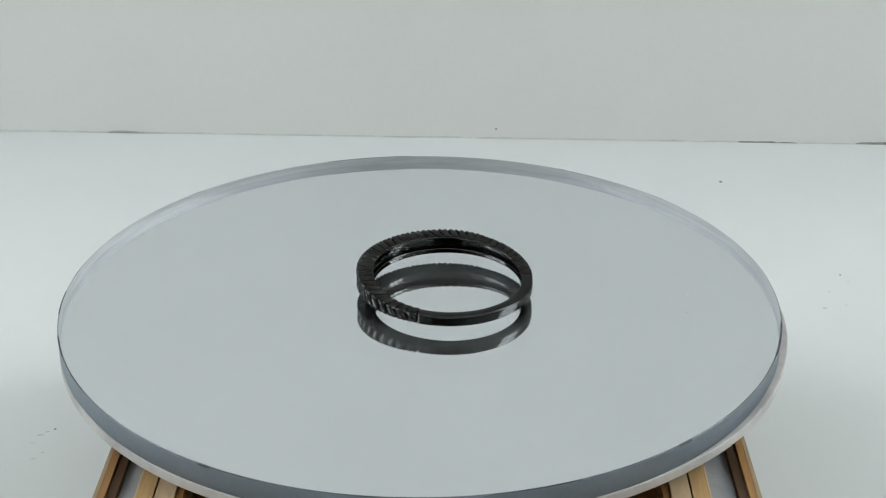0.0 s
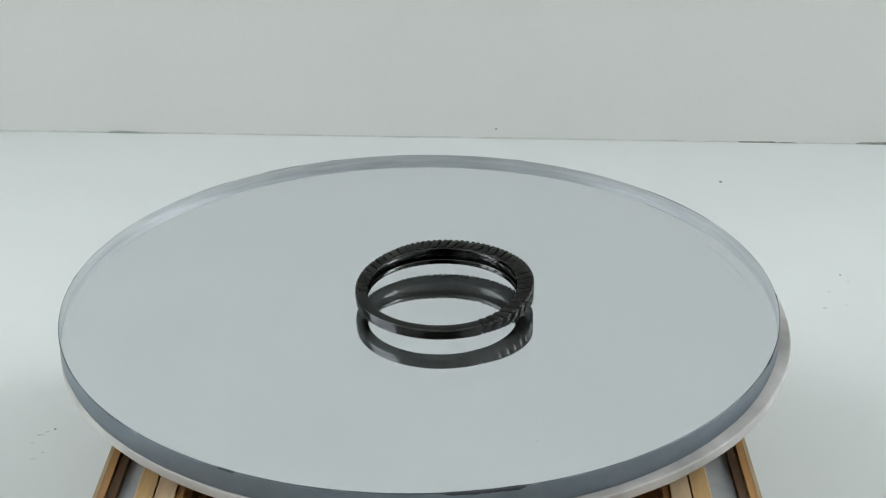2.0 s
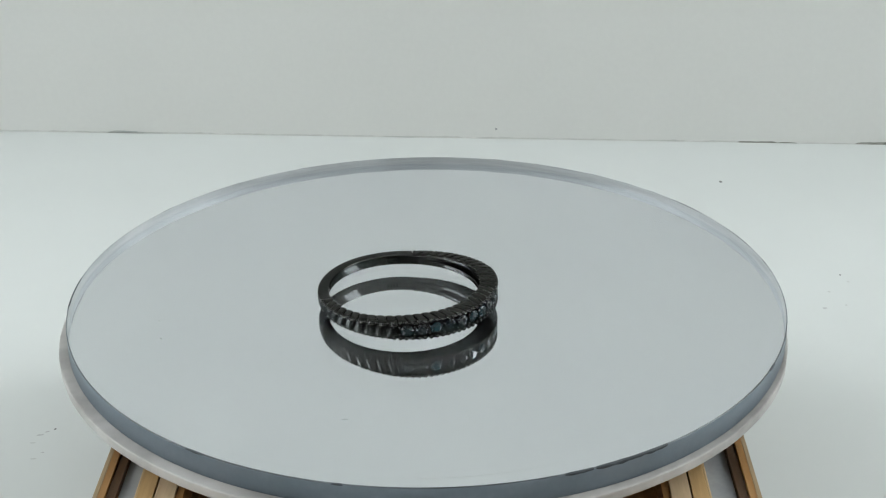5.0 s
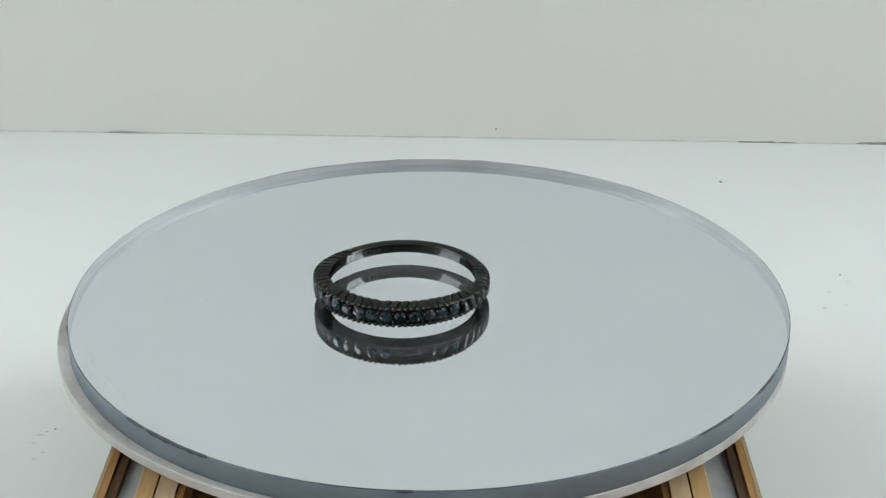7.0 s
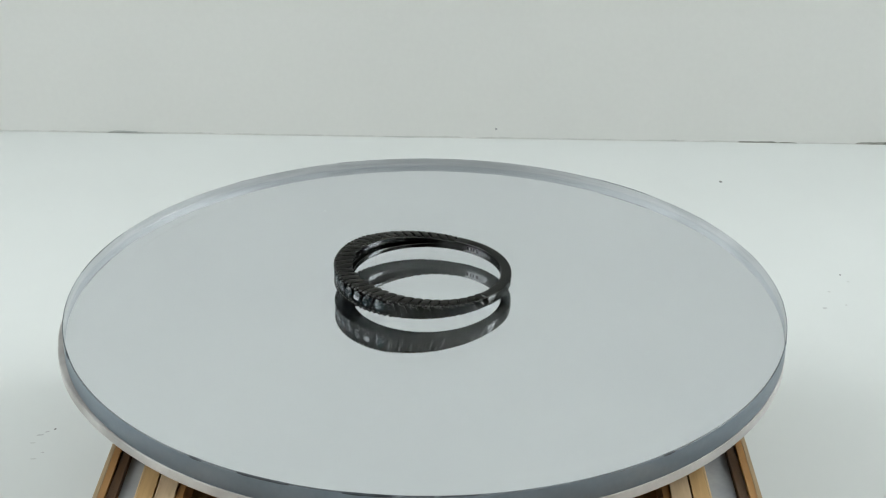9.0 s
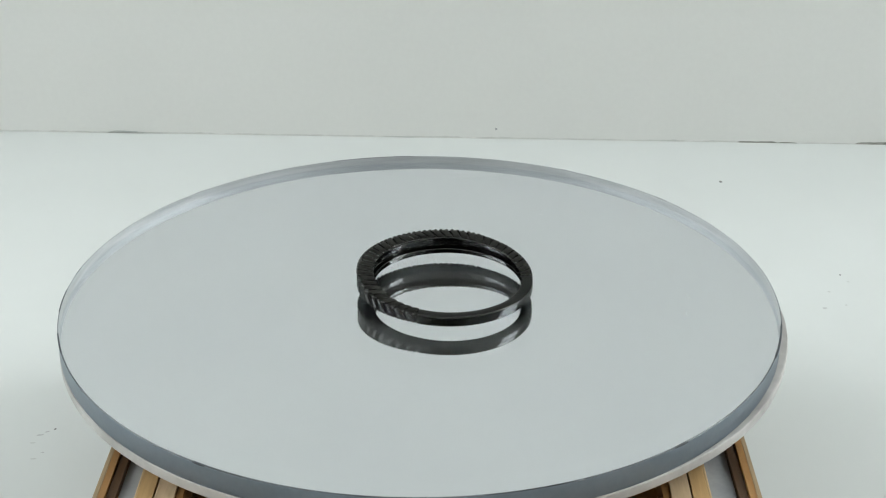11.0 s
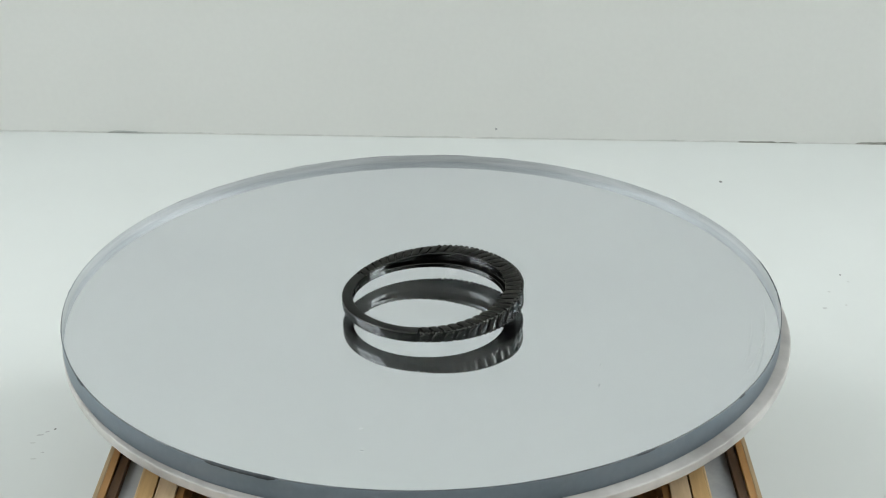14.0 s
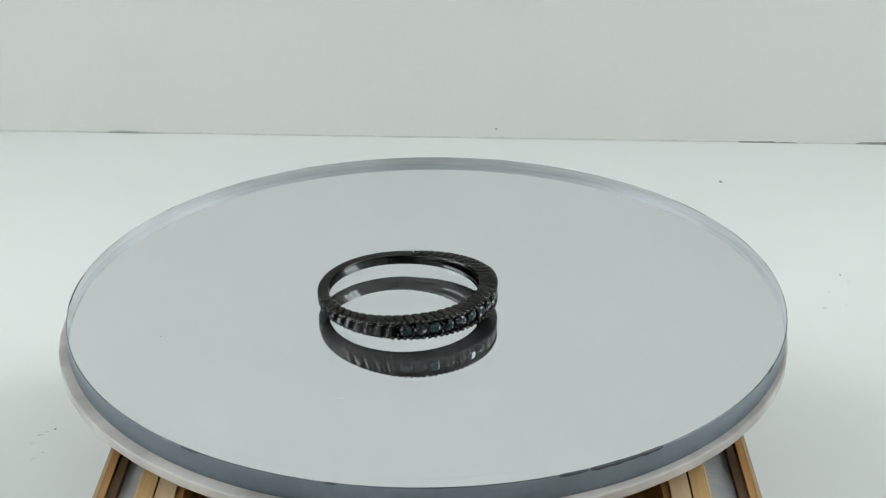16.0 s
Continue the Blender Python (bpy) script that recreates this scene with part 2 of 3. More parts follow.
speck(board, 0.0128, -0.00001, 0.0021, 0.0003, 0.0003, 0, FAINT_STAIN, h=0.00003, seed=31).matrix_basis = pose(0.0128, -0.00001, 0.0021, 90)

# the room round the table
RX, RY0, RY1, RZ0, RZ1 = 1.7, -2.2, 1.1, -0.78, 2.05
part("floor", box(bmesh.new(), -RX, RX, RY0, RY1, RZ0 - 0.05, RZ0), ROOM_FLOOR)
tagged(bpy.data.objects["floor"], "brown floor of the room round the table", "floor", kind="structure")
part("ceiling", box(bmesh.new(), -RX, RX, RY0, RY1, RZ1, RZ1 + 0.05), CEILING_PAINT)
tagged(bpy.data.objects["ceiling"], "plain white painted ceiling of the room", "ceiling", kind="structure")
for nm, y0, y1 in (("wall_north", RY1, RY1 + 0.1), ("wall_south", RY0 - 0.1, RY0)):
    tagged(part(nm, box(bmesh.new(), -RX - 0.1, RX + 0.1, y0, y1, RZ0, RZ1), ROOM_WALL), "plain white painted room wall", "wall", kind="structure")


def window_wall(nm, side, y0, y1, z0, z1, win):
    """A side wall with one window opening through it."""
    xa, xb = (side * RX, side * (RX + 0.1))
    xa, xb = min(xa, xb), max(xa, xb)
    w = empty(nm)
    tagged(w, "white painted room wall with a tall window", "wall", kind="structure")
    for a, b, c, d in ((RY0, y0, RZ0, RZ1), (y1, RY1, RZ0, RZ1), (y0, y1, RZ0, z0), (y0, y1, z1, RZ1)):
        part("wall_piece", box(bmesh.new(), xa, xb, a, b, c, d), ROOM_WALL, w)
    g = empty(win)
    tagged(g, "white framed window letting daylight in", "window", kind="structure")
    t = 0.05
    for a, b, c, d in ((y0, y1, z0, z0 + t), (y0, y1, z1 - t, z1), (y0, y0 + t, z0 + t, z1 - t), (y1 - t, y1, z0 + t, z1 - t)):
        part("window_frame", box(bmesh.new(), xa + 0.03, xb - 0.03, a, b, c, d, 0.003), FRAME_WHITE, g)
    # unseen bars added to split the window light into streaks on the ring
    for k in (1, 2):
        c = y0 + (y1 - y0) * k / 3
        part("added_mullion", box(bmesh.new(), side * RX - 0.03, side * RX + 0.03, c - 0.035, c + 0.035, z0, z1, 0.004), FRAME_WHITE, g)
    c = z0 + (z1 - z0) * 0.42
    part("added_transom", box(bmesh.new(), side * RX - 0.028, side * RX + 0.028, y0, y1, c - 0.03, c + 0.03, 0.004), FRAME_WHITE, g)
    pane = part("pane", box(bmesh.new(), side * (RX + 0.05) - 0.002, side * (RX + 0.05) + 0.002, y0 + t, y1 - t, z0 + t, z1 - t), PANE, g)
    pane.visible_shadow = False


window_wall("wall_west", -1, -0.90, 0.55, 0.30, 1.90, "window_1")
window_wall("wall_east", 1, -0.45, 0.475, 0.30, 1.90, "window_2")
window_light("window_daylight_west", look((-RX + 0.02, -0.175, 1.10), (0, -0.175, 0.9)), 1.35, 1.5, 33.0, (0.935, 0.987, 0.995))
window_light("window_daylight_east", look((RX - 0.02, 0.01, 1.10), (0, 0.01, 0.9)), 0.82, 1.5, 34.0, (0.935, 0.987, 0.995))

# the phone that films, on its stand behind the lens
phone = empty("smartphone", CAM_POSE @ pose(0, 0, 0.007))
tagged(phone, "black smartphone held level on a stand", "smartphone")
part("body", box(bmesh.new(), -0.073, 0.073, -0.036, 0.036, 0, 0.008, 0.003), PHONE_BLACK, phone)
stand = empty("phone_stand", pose(EYE[0], EYE[1] - 0.03, TABLE))
tagged(stand, "dark grey metal phone stand on the table", "phone stand")
part("foot", box(bmesh.new(), -0.04, 0.04, -0.06, 0.03, 0, 0.005, 0.002), STAND_GREY, stand)
part("rod", lathe(bmesh.new(), [(0, 0.004), (0.004, 0.004), (0.004, 0.075), (0, 0.075)], 24), STAND_GREY, stand)
part("cradle", box(bmesh.new(), -0.03, 0.03, -0.006, 0.006, 0.072, 0.079, 0.001), STAND_GREY, stand)

# ======== wooden box under the turntable ========
BOX_POSE = pose(0.55 * MM, 0, 0, 0, 0, -0.75)
wooden_box = empty("wooden_box", BOX_POSE)
tagged(wooden_box, "small open wooden box with grooved tan rails and brown inside", "wooden box")


def rail(name, x0, x1, z0, z1, mat, label="", bevel=0.00005):
    return part(name, box(bmesh.new(), x0 * MM, x1 * MM, -46 * MM, 40 * MM, z0 * MM, z1 * MM, bevel * 1), mat, wooden_box, label)


zt, zb = BOX_TOP / MM, TABLE / MM
for s in (-1, 1):
    def bar(name, a, b, z0, z1, mat, label=""):
        a, b = s * a, s * b
        return rail(name, min(a, b), max(a, b), z0, z1, mat, label)
    o = 0.55 if s > 0 else -0.3      # the two outer strips stand unevenly
    bar("outer_edge", 32.25 + o, 32.7 + o, zt - 4, zt, OUTER_WOOD, "thin worn wood edge strip")
    bar("middle_strip", 31.5 + o, 32.245 + o, zt - 4, zt - 0.01, WARM_WOOD)
    bar("stained_strip", 30.5 + o, 31.495 + o, zt - 4, zt - 0.25, BROWN_WOOD, "dark brown stained strip")
    bar("channel_floor", 28.35, 30.495 + o, zt - 4, zt - 0.9, GREY_LINING, "grey lined channel")
    bar("light_arris", 28.1, 28.34, zt - 5, zt - 0.05, LIGHT_WOOD)
    bar("inner_rail", 26.5, 28.095, zt - 5, zt, TAN_WOOD)
    bar("groove", 26.36, 26.49, zt - 5, zt - 0.35, BROWN_WOOD, "dark groove")
    bar("step_rail", 24.4, 26.355, zt - 5, zt - 0.08, PALE_WOOD)
    bar("inner_side", 23.6, 24.39, zt - 8, zt - 0.3, WARM_WOOD, "warm brown inner side")
rail("tray", -23.59, 23.59, zt - 8, zt - 3, WARM_WOOD, "warm brown wooden tray")
rail("bottom", -32.6, 32.6, zb, zt - 8.01, BROWN_WOOD, "brown stained wooden bottom", 0.0004)

# ======== turntable: mirror plate, clear disc ========
OMEGA = -360 / 10.975          # degrees a second, clockwise from above
spindle = part("turntable_spindle", lathe(bmesh.new(), [(0, zt * MM - 3.0 * MM), (9 * MM, zt * MM - 3.0 * MM), (9 * MM, zt * MM - 2 * MM), (5 * MM, zt * MM - 1.5 * MM), (5 * MM, PLATE_BOTTOM), (0, PLATE_BOTTOM)], 48), STAND_GREY)
tagged(spindle, "dark grey turntable spindle inside the wooden box", "turntable spindle")

mirror_plate = empty("mirror_plate")
tagged(mirror_plate, "round mirror plate with a cream plastic edge", "mirror plate")
DISC_C = (-0.422 * MM, -0.370 * MM)
PLATE_C = (0.156 * MM, 0.320 * MM)
R_ = PLATE_R
part("mirror", lathe(bmesh.new(), [(0, MIRROR_Z), (DISC_R - 0.12 * MM, MIRROR_Z), (DISC_R - 0.12 * MM, MIRROR_Z - 0.1 * MM), (0, MIRROR_Z - 0.1 * MM)], 240, DISC_C), MIRROR, mirror_plate, "silvered mirror face")


def plate_edge():
    """The cream edge of the plate, a little uneven all round."""
    bm = bmesh.new()
    n = 300
    prof = [(-0.93, -3.65), (-0.25, -3.65), (-0.04, -3.57), (0, -3.44), (0, -2.66), (-0.04, -2.56), (-0.14, -2.51), (-0.91, -2.50), (-0.92, -2.55), (-0.92, -3.6)]
    rows = []
    for i in range(n):
        a = 2 * math.pi * i / n
        k = 0.2 * noise.noise((math.cos(a) * 2.2, math.sin(a) * 2.2, 7)) + 0.05 * noise.noise((math.cos(a) * 14, math.sin(a) * 14, 3))
        row = []
        for q, z in prof:
            c = PLATE_C
            shift = (DISC_C[0] - c[0]) * math.cos(a) + (DISC_C[1] - c[1]) * math.sin(a)
            if q > -0.9:
                rr = max(R_ + (q + (k if q > -0.5 else 0)) * MM, DISC_R + (q * 0.3 + 0.05) * MM + shift)
            else:
                rr = DISC_R + (q + 0.84) * MM + shift
            row.append(bm.verts.new((c[0] + rr * math.cos(a), c[1] + rr * math.sin(a), z * MM)))
        rows.append(row)
    m = len(prof)
    for i in range(n):
        p, q = rows[i], rows[(i + 1) % n]
        for j in range(m):
            bm.faces.new((p[j], q[j], q[(j + 1) % m], p[(j + 1) % m]))
    return bm


part("plate_edge", plate_edge(), PLATE_EDGE, mirror_plate, "cream plastic edge")
part("underside", lathe(bmesh.new(), [(0, PLATE_BOTTOM + 0.02 * MM), (R_ - 1.1 * MM, PLATE_BOTTOM + 0.02 * MM), (R_ - 1.1 * MM, MIRROR_Z - 0.11 * MM), (0, MIRROR_Z - 0.11 * MM)], 120, PLATE_C), PLATE_EDGE, mirror_plate)

acrylic_disc = empty("acrylic_disc")
tagged(acrylic_disc, "clear acrylic disc with sawn grey edge lying on the mirror plate", "disc")
b_ = 0.10 * MM
top_face = part("top_face", lathe(bmesh.new(), [(0, 0), (DISC_R - b_, 0)], 360, DISC_C), ACRYLIC, acrylic_disc, "clear glossy top")
top_face.visible_shadow = False      # clear: daylight reaches the edge within
if top_face.data.polygons[0].normal.z < 0:
    top_face.data.flip_normals()


def disc_edge(profile):
    """The sawn edge, slightly wavy, with a rounded arris."""
    bm = bmesh.new()
    n = 360
    rows = []
    for r, z in profile:
        row = []
        for i in range(n):
            a = 2 * math.pi * i / n
            k = 0 if z == 0 else 0.03 * MM * noise.noise((math.cos(a) * 9, math.sin(a) * 9, z * 300))
            row.append(bm.verts.new((DISC_C[0] + (r + k) * math.cos(a), DISC_C[1] + (r + k) * math.sin(a), z)))
        rows.append(row)
    for a, b in zip(rows, rows[1:]):
        for i in range(n):
            bm.faces.new((a[i], a[(i + 1) % n], b[(i + 1) % n], b[i]))
    return bm


part("arris", disc_edge(((DISC_R - b_, 0), (DISC_R - 0.03 * MM, -0.03 * MM), (DISC_R, -b_))), ARRIS, acrylic_disc, "rounded arris coloured dark", smooth=True)
# second skin, coloured lighter to stand for light within the disc
part("edge_inside", disc_edge(((DISC_R - 0.11 * MM, -0.02 * MM), (DISC_R - 0.14 * MM, -0.1 * MM), (DISC_R - 0.14 * MM, MIRROR_Z - 0.05 * MM))), INNER_EDGE, acrylic_disc, "inner skin of the sawn edge, coloured lighter for light in the acrylic", smooth=True)
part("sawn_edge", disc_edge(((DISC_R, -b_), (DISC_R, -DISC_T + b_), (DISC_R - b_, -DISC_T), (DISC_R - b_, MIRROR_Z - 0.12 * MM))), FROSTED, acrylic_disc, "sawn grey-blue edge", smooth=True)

# ======== the ring ========
# angles in degrees round the ring, 0 at the middle of the stones, 180 in the plain shank
RING_R = 10.1 * MM
STONES, STONE_STEP = 12, 9.36
STONE_END, SHANK = 56.5, 126.25
IN_R, IN_X = 8.45 * MM, -0.45 * MM


def bulge(a):
    """The shank bows out a little, most at its middle: 0 to 1."""
    k = max(0.0, (abs((a + 180) % 360 - 180) - SHANK) / (180 - SHANK))
    return k * (2 - k)


def inner_r(a):
    """Distance of the inside of the ring from the middle of its outside."""
    c = math.cos(radians(a))
    return IN_X * c + math.sqrt(IN_R ** 2 - (IN_X * math.sin(radians(a))) ** 2) + 0.27 * MM * bulge(a)


def height(a):
    """Width of the band, which lies flat: wide at the stones, narrow in the shank."""
    a = abs((a + 180) % 360 - 180)
    if a < 40:
        return 2.35 * MM
    if a < SHANK:
        k = (a - 40) / (SHANK - 40)
        return (2.35 - 1.0 * (k * k * (3 - 2 * k) * 0.5 + k * 0.5)) * MM
    return (1.22 + 0.06 * math.exp(-(a - SHANK) / 6)) * MM


def polar(r, a, z):
    return r * math.cos(radians(a)), r * math.sin(radians(a)), z


def sweep(angles, profile, close=False):
    """Sweep a closed profile(a) of (radius, z) round the ring."""
    bm = bmesh.new()
    rows = [[bm.verts.new(polar(r, a, z)) for r, z in profile(a)] for a in angles]
    n = len(rows[0])
    pairs = list(zip(rows, rows[1:]))
    for p, q in pairs:
        for i in range(n):
            bm.faces.new((p[i], q[i], q[(i + 1) % n], p[(i + 1) % n]))
    if not close:
        bm.faces.new(rows[0])
        bm.faces.new(rows[-1][::-1])
    return bm


finger_ring = empty("finger_ring")
tagged(finger_ring, "black rhodium ring with blue-black stones, lying flat on the clear disc", "ring")


def shank_profile(a):
    ri, h = inner_r(a), height(a)
    e = max(0.0, 1 - (abs((a + 180) % 360 - 180) - SHANK) / 1.4) ** 2
    ro = RING_R - 0.08 * MM + 0.35 * MM * bulge(a) - 0.16 * MM * e
    h = h - 0.14 * MM * e
    c = 0.20 * MM
    pts = []
    for cx, cz, t0 in ((ro - c, c, -90), (ro - c, h - c, 0)):
        if t0 == 0:
            pts.append((ro + 0.012 * MM, h * 0.5))
        for t in (0, 22, 45, 68, 90):
            pts.append((cx + c * math.cos(radians(t0 + t)), cz + c * math.sin(radians(t0 + t))))
    c2 = 0.15 * MM
    for cx, cz, t0 in ((ri + c2, h - c2, 90), (ri + c2, c2, 180)):
        for t in (0, 30, 60, 90):
            pts.append((cx + c2 * math.cos(radians(t0 + t)), cz + c2 * math.sin(radians(t0 + t))))
    return pts


part("shank", sweep(np.linspace(SHANK, 360 - SHANK, 220), shank_profile), POLISHED, finger_ring, "smooth polished black shank", smooth=True)

LEAF_T = 0.22 * MM


def head_profile(a):
    """The outer body of the decorated part: a channel outside, leaves go on its two flat sides."""
    ri, h = inner_r(a) + 0.70 * MM, height(a)
    ro = RING_R - 0.16 * MM
    ri = min(ri, ro - 0.5 * MM)
    d = LEAF_T * 0.9
    lip = 0.26 * MM
    fade = min(1, max(0, (SHANK - abs(a)) / 8))
    ch = (0.42 if abs(a) < STONE_END else 0.30) * MM * fade
    return [(ro - 0.05 * MM, d), (ro, d + 0.05 * MM), (ro, d + lip - 0.1 * MM), (ro - ch, d + lip), (ro - ch, h - d - lip), (ro, h - d - lip + 0.1 * MM), (ro, h - d - 0.05 * MM), (ro - 0.05 * MM, h - d),
            (ri, h - d), (ri, d)]


def inside_profile(a):
    """The polished inside: two rails with a recess between them that runs out to a point."""
    end = min(1, max(0, (SHANK + 3 - abs(a)) / 18))
    ri, h = inner_r(a) - (0.07 * end - 0.012) * MM, height(a)
    back = min(inner_r(a) + 0.72 * MM, RING_R - 0.64 * MM)
    k = min(1, max(0, (SHANK - 9 - abs(a)) / 42))
    slope = math.sin(k * math.pi / 2) ** 0.9
    hol = (back - ri - 0.12 * MM) * slope
    il = h * (0.5 - 0.22 * slope)
    d, e = LEAF_T * 0.7, 0.02 * MM
    m = 0.06 * MM * slope
    pts = [(back, e), (back, h - d), (ri + 0.17 * MM, h - d), (ri + 0.09 * MM, h - d - 0.02 * MM), (ri + 0.03 * MM, h - d - 0.07 * MM), (ri, h - d - 0.16 * MM)]
    pts += [(ri, h - il + m), (ri + m, h - il), (ri + hol * 0.75, h - il - 0.06 * MM * slope), (ri + hol, h - il - 0.2 * MM * slope)]
    pts += [(ri + hol, il + 0.2 * MM * slope), (ri + hol * 0.75, il + 0.06 * MM * slope), (ri + m, il), (ri, il - m)]
    pts += [(ri, e + 0.16 * MM), (ri + 0.03 * MM, e + 0.07 * MM), (ri + 0.09 * MM, e + 0.02 * MM)]
    return pts


part("head", sweep(np.linspace(-SHANK + 0.4, SHANK - 0.4, 280), head_profile), RHODIUM, finger_ring, "dark decorated band")
part("inside_band", sweep(np.linspace(-SHANK - 3, SHANK + 3, 300), inside_profile), POLISHED, finger_ring, "polished inside with a crescent recess")

# slanting leaves on both flat sides
LEAVES = 19
LEAF_STEP = (SHANK - 0.5) / LEAVES


def leaf(a, side, top):
    """One raised slanting leaf with a rounded back; side +1 or -1 of the middle."""
    bm = bmesh.new()
    skew = 3.9
    w = LEAF_STEP
    cols = []
    for u, crown_u in ((0, 0.05), (0.07, 0.9), (0.3, 0.98), (0.5, 1), (0.7, 0.98), (0.93, 0.9), (1, 0.05)):
        row = []
        for j in range(5):
            v = j / 4
            aa = a + (u - 0.5) * w * 0.85 + skew * (0.5 - v) * (1 if a + w > skew else 0.6)
            aa = min(max(aa, 0.15), SHANK - 0.25)
            arc = 1 - (2 * u - 1) ** 2
            ri, ro = inner_r(aa) + (0.10 - 0.10 * arc) * MM, RING_R - (0.34 - 0.08 * arc) * MM
            r = ri + (ro - ri) * v
            crown = crown_u * (1 - 0.3 * abs(2 * v - 1) ** 4)
            z = LEAF_T * (0.15 + 0.85 * crown)
            h = height(aa)
            zz = h - LEAF_T + z if top else LEAF_T - z
            row.append(bm.verts.new(polar(r, side * aa, zz)))
        cols.append(row)
    base = [[bm.verts.new((v.co.x, v.co.y, (height(a) - 0.5 * MM) if top else 0.5 * MM)) for v in (row[0], row[-1])] for row in cols]
    for (p, pb), (q, qb) in zip(zip(cols, base), list(zip(cols, base))[1:]):
        for j in range(4):
            bm.faces.new((p[j], q[j], q[j + 1], p[j + 1]))
        bm.faces.new((p[0], pb[0], qb[0], q[0]))
        bm.faces.new((p[4], q[4], qb[1], pb[1]))
    for row, b in ((cols[0], base[0]), (cols[-1], base[-1])):
        bm.faces.new([*row, b[1], b[0]])
    return bm


for top in (True, False):
    for side in (1, -1):
        for i in range(LEAVES):
            part("leaf", leaf((i + 0.5) * LEAF_STEP, side, top), SATIN, finger_ring)


# stones in the channel
def gem_mesh(r):
    """A round brilliant that faces +x, girdle at x = 0."""
    bm = bmesh.new()
    n = 8
    tab = [bm.verts.new((0.30 * r, 0.52 * r * math.cos(2 * math.pi * (i + 0.5) / n), 0.52 * r * math.sin(2 * math.pi * (i + 0.5) / n))) for i in range(n)]
    mid = [bm.verts.new((0.20 * r, 0.78 * r * math.cos(2 * math.pi * i / n), 0.78 * r * math.sin(2 * math.pi * i / n))) for i in range(n)]
    gir = [bm.verts.new((0, r * math.cos(math.pi * i / n), r * math.sin(math.pi * i / n))) for i in range(2 * n)]
    low = [bm.verts.new((-0.08 * r, v.co.y, v.co.z)) for v in gir]
    tip = bm.verts.new((-0.7 * r, 0, 0))
    bm.faces.new(tab)
    for i in range(n):
        j = (i + 1) % n
        bm.faces.new((tab[i - 1], mid[i], tab[i]))
        bm.faces.new((tab[i], mid[i], gir[2 * i + 1], mid[j]))
        bm.faces.new((mid[i], gir[2 * i], gir[2 * i + 1]))
        bm.faces.new((mid[i], gir[2 * i - 1], gir[2 * i]))
    for i in range(2 * n):
        j = (i + 1) % (2 * n)
        bm.faces.new((gir[i], low[i], low[j], gir[j]))
        bm.faces.new((low[i], tip, low[j]))
    return bm


first = None
rng = random.Random(4)
for i in range(STONES):
    a = (i - (STONES - 1) / 2) * STONE_STEP
    h = height(a)
    m = Matrix.Translation(polar(RING_R - 0.26 * MM, a, h / 2)) @ Euler((radians(rng.uniform(0, 45)), radians(rng.uniform(-7, 7)), radians(a + rng.uniform(-7, 7)))).to_matrix().to_4x4()
    if first is None:
        first = part("gemstone", gem_mesh(0.69 * MM), GEM, finger_ring, "faceted blue-black stone")
        first.matrix_basis = m
    else:
        share("gemstone", first, finger_ring, m)["label"] = "faceted blue-black stone"


def ball(r, n=8):
    bm = bmesh.new()
    bmesh.ops.create_uvsphere(bm, u_segments=n, v_segments=5, radius=r)
    return bm


# four beads that grip each stone
prong = None
for i in range(STONES + 1):
    a = (i - STONES / 2) * STONE_STEP
    for k in (0.30, 0.70):
        m = Matrix.Translation(polar(RING_R - 0.12 * MM, a, height(a) * k))
        if prong is None:
            prong = part("prong", ball(0.15 * MM), RHODIUM, finger_ring, smooth=True)
            prong.matrix_basis = m
        else:
            share("prong", prong, finger_ring, m)

# small cups behind the stones, in the hollow inside
cup = None
for i in range(STONES):
    a = (i - (STONES - 1) / 2) * STONE_STEP
    m = Matrix.Translation(polar(inner_r(a) + 0.66 * MM, a, height(a) / 2)) @ Euler((0, 0, radians(a))).to_matrix().to_4x4()
    if cup is None:      # they stand a little out of the back of the recess
        bm = bmesh.new()
        rows_ = [[bm.verts.new((x * MM, q * MM * math.cos(2 * math.pi * k / 12), q * MM * math.sin(2 * math.pi * k / 12))) for k in range(12)]
                 for q, x in ((0.44, 0.2), (0.42, -0.12), (0.35, -0.17), (0.28, -0.1), (0.16, 0.1))]
        for p, q in zip(rows_, rows_[1:]):
            for k in range(12):
                bm.faces.new((p[k], p[(k + 1) % 12], q[(k + 1) % 12], q[k]))
        bm.faces.new(rows_[-1])
        bm.faces.new(rows_[0][::-1])
        cup = part("cup", bm, RHODIUM, finger_ring, smooth=True)
        cup.matrix_basis = m
    else:
        share("cup", cup, finger_ring, m)

# fine beading along both rims of the outside
bm = bmesh.new()
NB = 66
for i in range(NB):
    a = -SHANK + 1.5 + (2 * SHANK - 3) * i / (NB - 1)
    h = height(a)
    for z in (0.23 * MM, h - 0.23 * MM):
        bmesh.ops.create_uvsphere(bm, u_segments=10, v_segments=8, radius=(0.245 if abs(a) < STONE_END + 4 else 0.19) * MM, matrix=Matrix.Translation(polar(RING_R - 0.205 * MM, a, z)))
tagged(part("beading", bm, RHODIUM, finger_ring, "rows of tiny metal beads", smooth=True), kind="stuff")

# slanting ropelike ridges between stones and shank
RIDGES = 9


